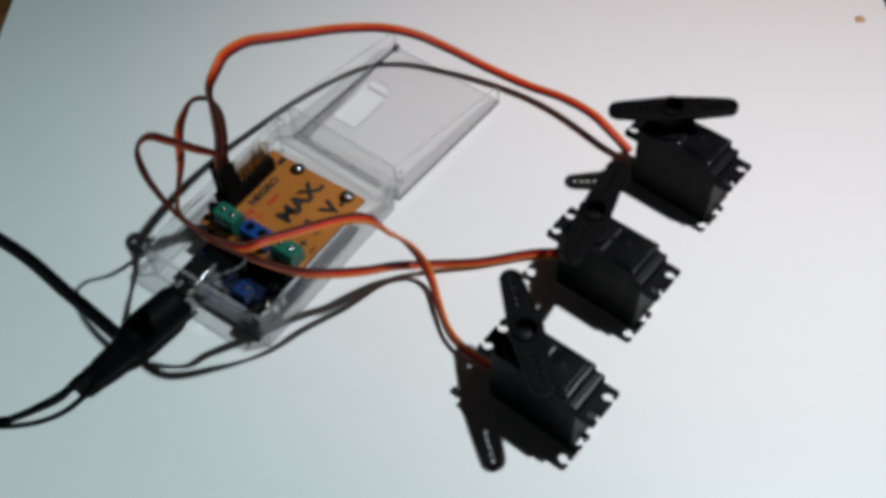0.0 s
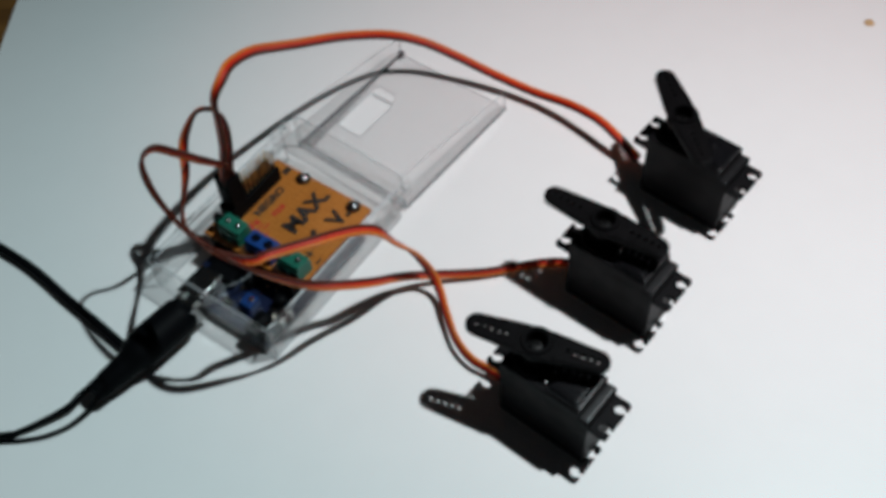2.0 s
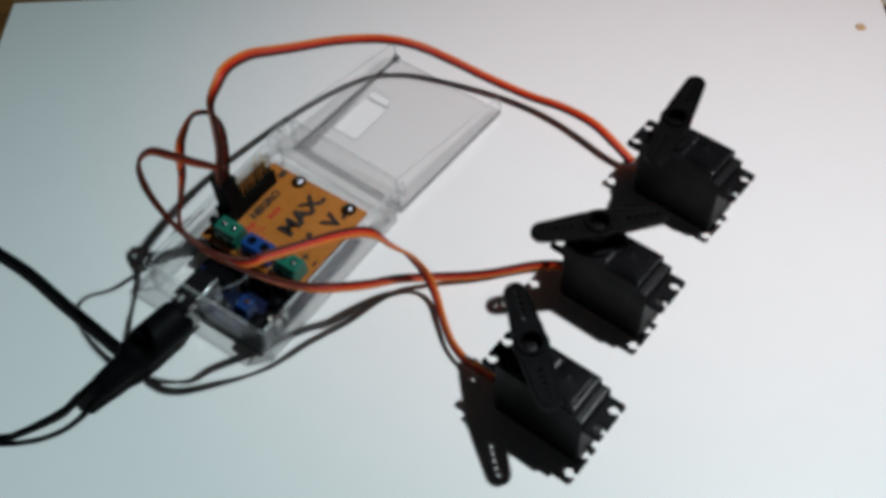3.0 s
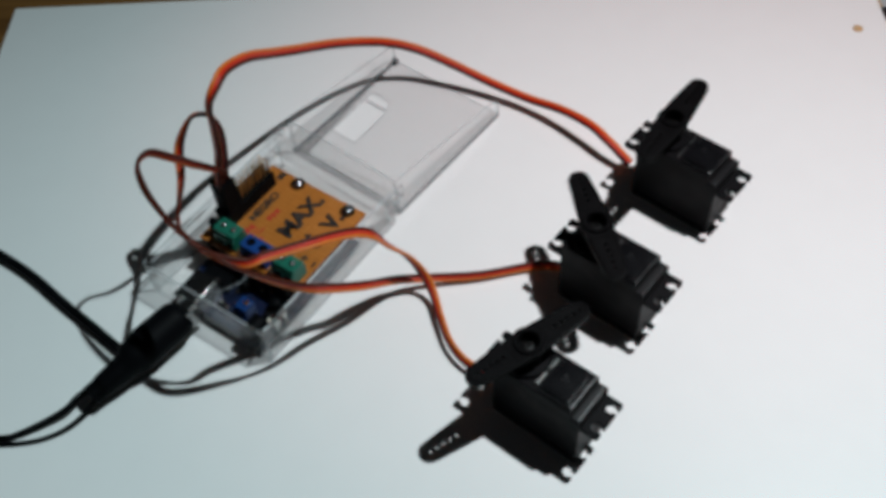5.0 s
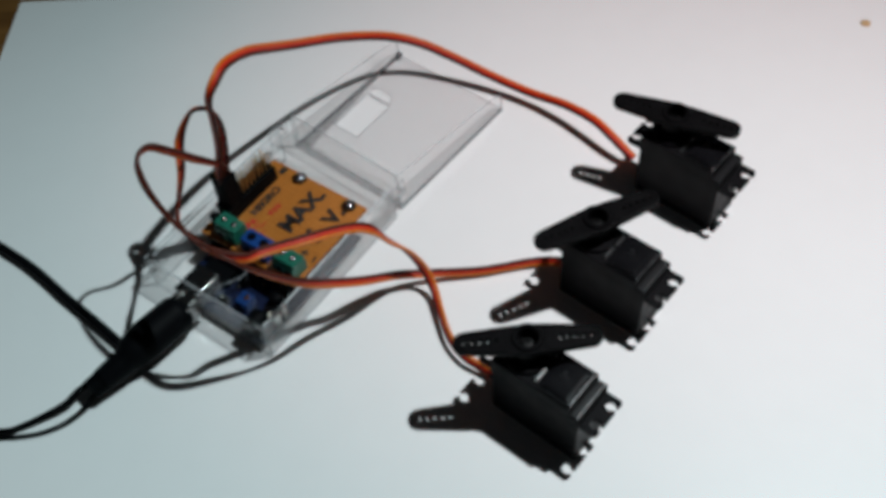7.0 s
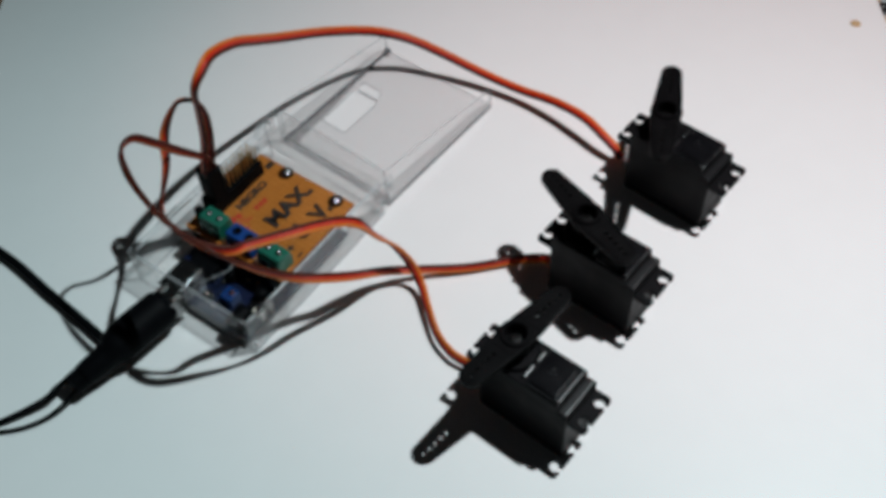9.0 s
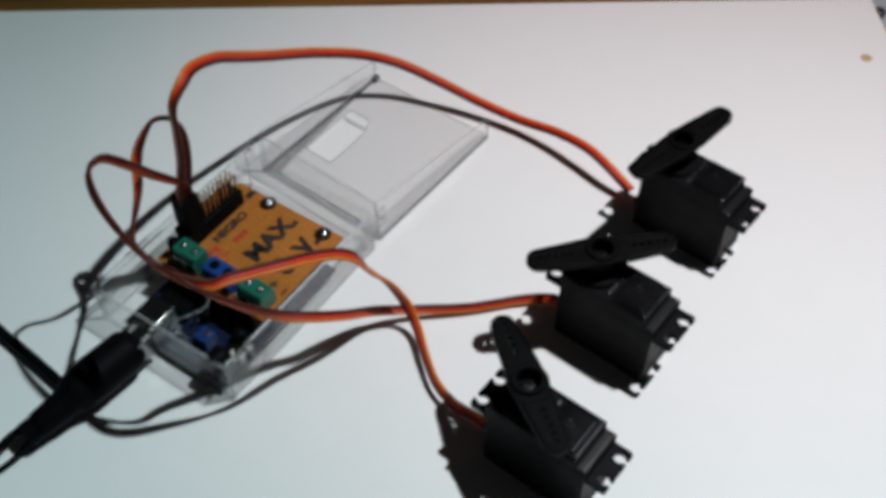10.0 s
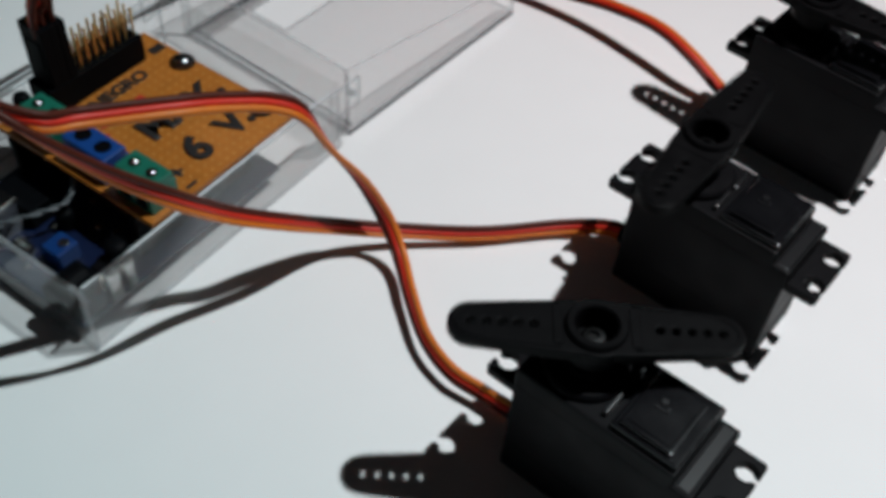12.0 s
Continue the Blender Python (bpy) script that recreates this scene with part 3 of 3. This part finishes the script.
def cables():
    servo_cable([(-112.9, 293.0, 44), (-112, 292.3, 50), (-108.6, 293.0, 65), (-105.8, 290.1, 84), (-104.1, 288.7, 98), (-100.6, 293, 104), (-97.8, 302.2, 104), (-93.7, 320.7, 93), (-88.7, 338.1, 79),
                 (-82, 353, 67), (-66, 379, 47), (-47, 398, 30),
                 (-30, 401, 22), (-13, 396, 16), (7, 387, 10), (26, 376, 8), (42, 364, 11), (55, 351, 13), (64, 340, 11), (72.5, 331, 6)],
                [(0, (-0.6, 0.8, 0)), (0.03, (-0.5, 0.85, 0)), (0.06, (-0.5, 0.85, 0)), (0.12, (-0.6, 0.8, 0)), (0.22, (-0.6, 0.8, 0)), (0.42, (0, 0.45, 0.9)), (0.62, (0, 0.6, 0.8)), (0.75, (0, 0.95, 0.3)), (1, (0.5, 0.8, 0.3))], "brown, red and orange servo cable looping high", (-112.9, 293.0, 31.0), 1.2)
    servo_cable([(-111.5, 295.0, 44), (-111.3, 293.1, 51), (-109.8, 292, 56), (-117.3, 285.5, 68), (-121.5, 276, 83), (-128, 273, 89), (-131, 266, 89), (-125, 253, 87), (-113, 239, 83), (-102, 232, 77.5),
                 (-89, 230, 73), (-82, 235, 70), (-67, 242, 67.5), (-58, 247.5, 64.5), (-49, 252, 61), (-43, 254, 56.5), (-38.5, 259.5, 42), (-32, 265, 27), (-26, 265, 14), (-22, 259, 7), (-19, 247, 6), (-15, 234, 6),
                 (-9, 225, 5.5), (-2, 220, 5), (7.5, 213, 5.5)],
                [(0, (-0.6, 0.8, 0)), (0.12, (-0.8, -0.3, -0.35)), (0.2, (-0.9, -0.35, -0.15)), (0.28, (-0.55, 0.2, -0.75)), (0.36, (-0.1, 0.55, -0.85)), (0.43, (0, -0.3, -0.95)), (0.48, (0, -0.8, -0.6)), (0.6, (0, -0.8, -0.6)), (0.75, (0.9, 0, 0.3)), (0.87, (0.5, 0, 0.85)), (1, (0.5, 0.2, 0.85))], "brown, red and orange servo cable draped over the shield", (-111.5, 295.0, 31.0))
    servo_cable([(-110.0, 297.1, 44), (-108.4, 295.0, 53), (-106.2, 294.6, 64.5), (-104.4, 293.4, 79.5), (-106.4, 293.2, 87.5), (-114.5, 296.2, 85), (-119.6, 293.7, 79), (-123.1, 290.6, 71), (-122.3, 281, 65), (-120, 266.3, 68), (-118.3, 255.7, 71), (-112.7, 242.1, 76),
                 (-95, 227, 78),
                 (-80, 228, 64), (-68.5, 233, 51.3), (-60, 243, 36.3), (-49, 252, 24.8), (-38, 264, 11), (-23, 268, 6), (-1, 270, 4), (21, 274, 3.5), (33, 273, 5), (38.0, 269.5, 5.5)],
                [(0, (-0.6, 0.8, 0)), (0.03, (-0.6, 0.8, 0)), (0.06, (-0.65, 0.75, 0)), (0.11, (-0.7, 0.7, 0)), (0.18, (-0.8, 0.6, 0)), (0.32, (-0.9, 0.3, 0)), (0.45, (-0.3, 0.5, -0.8)), (0.56, (-0.1, 0.6, -0.8)), (0.66, (0, -0.3, -0.95)), (0.74, (0, -0.25, -0.97)), (0.88, (0, -0.3, -0.95)), (1, (0, -0.8, -0.6))], "brown, red and orange servo cable crossing the board", (-110.0, 297.1, 31.0))
    u = thing("usb_cable", mm(0, 0, 0), "black usb cable with a moulded plug pushed into the controller", "cable")
    line = smooth_path([(-130.2, 248.9, 12.3), (-138, 240, 12.3), (-145, 232, 12), (-153, 223, 10.4), (-160.5, 216.5, 8.5)], 6)
    n = len(line)
    rad = [float(np.interp(i / (n - 1), [0, 0.03, 0.06, 0.45, 0.62, 0.70, 1], [6.4, 7.8, 8.6, 8.9, 8.0, 6.2, 5.4])) for i in range(n)]
    part("plug_body", mesh_of(tube(line, rad, 16), RUBBER, smooth=True), u, label="moulded black plug")
    tip = bmesh.new()
    block(-8, 2, -5.5, 5.5, -5.2, 5.2, 0.4, 2, tip)
    shell = part("plug_tip", mesh_of(tip, SCREW), u, mm(-127.4, 252.0, 12.3, 0, 0, 54.97 - 4), "bare steel plug shell")
    for y in (-4.4, 3.0):
        part("spring_tab", mesh_of(block(-3.6, 0.6, y, y + 1.6, 5.0, 5.9, 0.3, 2), STEEL), shell)
    boot = smooth_path([(-158.6, 218.0, 8.9), (-161.6, 215.4, 8.2), (-164.6, 212.6, 7.5)], 8)
    for i in range(0, len(boot) - 1, 3):
        part("boot_ring", mesh_of(tube(boot[i:i + 2], 5.5 - 0.02 * i, 14), RUBBER, smooth=True), u)
    part("strain_relief", mesh_of(tube(boot, 4.8, 14), RUBBER, smooth=True), u)
    part("cord", mesh_of(tube(smooth_path([(-161.5, 215.5, 8.2), (-166.4, 216.0, 7.6), (-171.3, 212.6, 6.5), (-175.8, 208.0, 5.0), (-185.4, 203.0, 3.0), (-194.8, 199.0, 1.8), (-201.0, 197.7, 1.4), (-225, 197.5, 1.4), (-260, 202, 1.4), (-300, 210, 1.4)], 8), 1.35, 12), RUBBER, smooth=True), u)
    part("cord", mesh_of(tube(smooth_path([(-161, 214.5, 7.5), (-162.7, 212.8, 6.5), (-167.8, 206.8, 3.5), (-175.4, 200.7, 1.6), (-184.6, 196.7, 1.1), (-194.2, 195.2, 1.0), (-200.4, 195.0, 1.0), (-225, 194, 1.0), (-260, 197, 1.0), (-300, 204, 1.0)], 8), 1.0, 12), RUBBER, smooth=True), u, label="thinner second black cord")
    t = thing("power_cord", mm(0, 0, 0), "thick black cord running across the white board under the plug", "cable")
    part("cord", mesh_of(tube(smooth_path([(-300, 345, 2.4), (-262, 316, 2.4), (-228, 294, 2.6), (-208, 280, 2.6), (-188, 262.5, 2.6), (-173, 250, 2.6), (-158, 237, 2.6)], 8), 2.3, 12), RUBBER, smooth=True), t)


setting()
made = servo_meshes()
servo("far", 93.7, 312.4, -40.97, made, "by the end of the open case")
servo("middle", 54.8, 256.1, -39.85, made, "between the two others")
servo("near", 24.0, 200.1, -39.36, made, "at the row's end by the cables")
case()
controller()
shield()
cables()


def motions():
    walk(horns["far"], [(t, pose(-0.010, 0, 0.0022, 0, 0, a)) for t, a in [
        (0.0, 41), (0.1, 72), (0.2, 104), (0.3, 134), (0.4, 166), (0.5, 198), (0.6, 233), (0.7, 266), (0.8, 298), (0.9, 330), (1.0, 362),
        (1.1, 396), (1.2, 426), (1.3, 458), (1.4, 491), (1.5, 524), (1.6, 554), (1.7, 587), (1.8, 621), (1.9, 653), (2.0, 682), (2.1, 712),
        (2.2, 746), (2.3, 780), (2.4, 812), (2.5, 841), (2.6, 873), (2.7, 906), (2.8, 939), (2.9, 970), (3.0, 1002), (3.1, 1034), (3.2, 1067),
        (3.3, 1100), (3.4, 1132), (3.5, 1164), (3.6, 1196), (3.7, 1228), (3.8, 1259), (3.9, 1274), (4.0, 1273), (4.1, 1257), (4.2, 1228), (4.3, 1199),
        (4.4, 1169), (4.5, 1140), (4.6, 1111), (4.7, 1081), (4.8, 1052), (4.9, 1023), (5.0, 995), (5.1, 964), (5.2, 934), (5.3, 904), (5.4, 875),
        (5.5, 845), (5.6, 815), (5.7, 781), (5.8, 749), (5.9, 719), (6.0, 689), (6.1, 658), (6.2, 628), (6.3, 597), (6.4, 566), (6.5, 532),
        (6.6, 500), (6.7, 471), (6.8, 440), (6.9, 408), (7.0, 377), (7.1, 347), (7.2, 317), (7.3, 286), (7.4, 255), (7.5, 224), (7.6, 193),
        (7.7, 162), (7.8, 131), (7.9, 100), (8.0, 69), (8.1, 38), (8.2, 7), (8.3, -24), (8.4, -55), (8.5, -86), (8.6, -117), (8.7, -148),
        (8.8, -179), (8.9, -213), (9.0, -242), (9.1, -267), (9.2, -295), (9.3, -318), (9.4, -337), (9.5, -346), (9.6, -346), (9.7, -339), (9.8, -328),
        (9.9, -308), (10.0, -280), (10.1, -249), (10.2, -216), (10.3, -185), (10.4, -155), (10.5, -122), (10.6, -89), (10.7, -56), (10.8, -24), (10.9, 7),
        (11.0, 37), (11.1, 69), (11.2, 99), (11.3, 127), (11.4, 160), (11.5, 197), (11.6, 234), (11.7, 265), (11.8, 294), (11.9, 325), (12.0, 361),
    ]])
    walk(horns["middle"], [(t, pose(-0.010, 0, 0.0022, 0, 0, a)) for t, a in [
        (0.0, 103), (0.1, 142), (0.2, 183), (0.3, 225), (0.4, 265), (0.5, 300), (0.6, 338), (0.7, 380), (0.8, 423), (0.9, 462), (1.0, 503),
        (1.1, 545), (1.2, 587), (1.3, 625), (1.4, 667), (1.5, 708), (1.6, 747), (1.7, 784), (1.8, 821), (1.9, 861), (2.0, 904), (2.1, 951),
        (2.2, 989), (2.3, 1024), (2.4, 1063), (2.5, 1106), (2.6, 1144), (2.7, 1180), (2.8, 1223), (2.9, 1266), (3.0, 1308), (3.1, 1347), (3.2, 1386),
        (3.3, 1427), (3.4, 1467), (3.5, 1508), (3.6, 1549), (3.7, 1590), (3.8, 1630), (3.9, 1671), (4.0, 1702), (4.1, 1712), (4.2, 1703), (4.3, 1674),
        (4.4, 1635), (4.5, 1596), (4.6, 1557), (4.7, 1519), (4.8, 1480), (4.9, 1440), (5.0, 1402), (5.1, 1364), (5.2, 1327), (5.3, 1292), (5.4, 1255),
        (5.5, 1214), (5.6, 1173), (5.7, 1134), (5.8, 1093), (5.9, 1054), (6.0, 1013), (6.1, 974), (6.2, 930), (6.3, 889), (6.4, 851), (6.5, 810),
        (6.6, 769), (6.7, 725), (6.8, 687), (6.9, 644), (7.0, 604), (7.1, 561), (7.2, 519), (7.3, 479), (7.4, 439), (7.5, 399), (7.6, 359),
        (7.7, 319), (7.8, 279), (7.9, 239), (8.0, 198), (8.1, 158), (8.2, 118), (8.3, 78), (8.4, 38), (8.5, -2), (8.6, -42), (8.7, -82),
        (8.8, -122), (8.9, -161), (9.0, -198), (9.1, -231), (9.2, -257), (9.3, -280), (9.4, -301), (9.5, -322), (9.6, -343), (9.7, -357), (9.8, -354),
        (9.9, -337), (10.0, -311), (10.1, -280), (10.2, -249), (10.3, -222), (10.4, -189), (10.5, -146), (10.6, -102), (10.7, -64), (10.8, -27), (10.9, 11),
        (11.0, 51), (11.1, 88), (11.2, 126), (11.3, 166), (11.4, 212), (11.5, 252), (11.6, 290), (11.7, 327), (11.8, 367), (11.9, 410), (12.0, 454),
    ]])
    walk(horns["near"], [(t, pose(-0.010, 0, 0.0022, 0, 0, a)) for t, a in [
        (0.0, 141), (0.1, 166), (0.2, 192), (0.3, 223), (0.4, 254), (0.5, 284), (0.6, 315), (0.7, 345), (0.8, 374), (0.9, 403), (1.0, 434),
        (1.1, 463), (1.2, 493), (1.3, 523), (1.4, 555), (1.5, 585), (1.6, 616), (1.7, 648), (1.8, 681), (1.9, 709), (2.0, 737), (2.1, 766),
        (2.2, 798), (2.3, 831), (2.4, 859), (2.5, 887), (2.6, 916), (2.7, 950), (2.8, 981), (2.9, 1012), (3.0, 1041), (3.1, 1071), (3.2, 1103),
        (3.3, 1133), (3.4, 1164), (3.5, 1194), (3.6, 1224), (3.7, 1255), (3.8, 1285), (3.9, 1316), (4.0, 1344), (4.1, 1364), (4.2, 1374), (4.3, 1374),
        (4.4, 1368), (4.5, 1361), (4.6, 1354), (4.7, 1347), (4.8, 1340), (4.9, 1338), (5.0, 1333), (5.1, 1319), (5.2, 1300), (5.3, 1277), (5.4, 1251),
        (5.5, 1224), (5.6, 1194), (5.7, 1162), (5.8, 1132), (5.9, 1100), (6.0, 1069), (6.1, 1038), (6.2, 1007), (6.3, 976), (6.4, 945), (6.5, 916),
        (6.6, 887), (6.7, 857), (6.8, 826), (6.9, 794), (7.0, 762), (7.1, 733), (7.2, 703), (7.3, 672), (7.4, 642), (7.5, 611), (7.6, 580),
        (7.7, 550), (7.8, 519), (7.9, 488), (8.0, 458), (8.1, 432), (8.2, 416), (8.3, 408), (8.4, 411), (8.5, 417), (8.6, 424), (8.7, 431),
        (8.8, 437), (8.9, 438), (9.0, 444), (9.1, 458), (9.2, 477), (9.3, 503), (9.4, 529), (9.5, 557), (9.6, 583), (9.7, 611), (9.8, 633),
        (9.9, 658), (10.0, 687), (10.1, 719), (10.2, 750), (10.3, 780), (10.4, 811), (10.5, 840), (10.6, 870), (10.7, 902), (10.8, 936), (10.9, 966),
        (11.0, 995), (11.1, 1024), (11.2, 1054), (11.3, 1085), (11.4, 1114), (11.5, 1143), (11.6, 1175), (11.7, 1204), (11.8, 1234), (11.9, 1266), (12.0, 1298),
    ]])


motions()
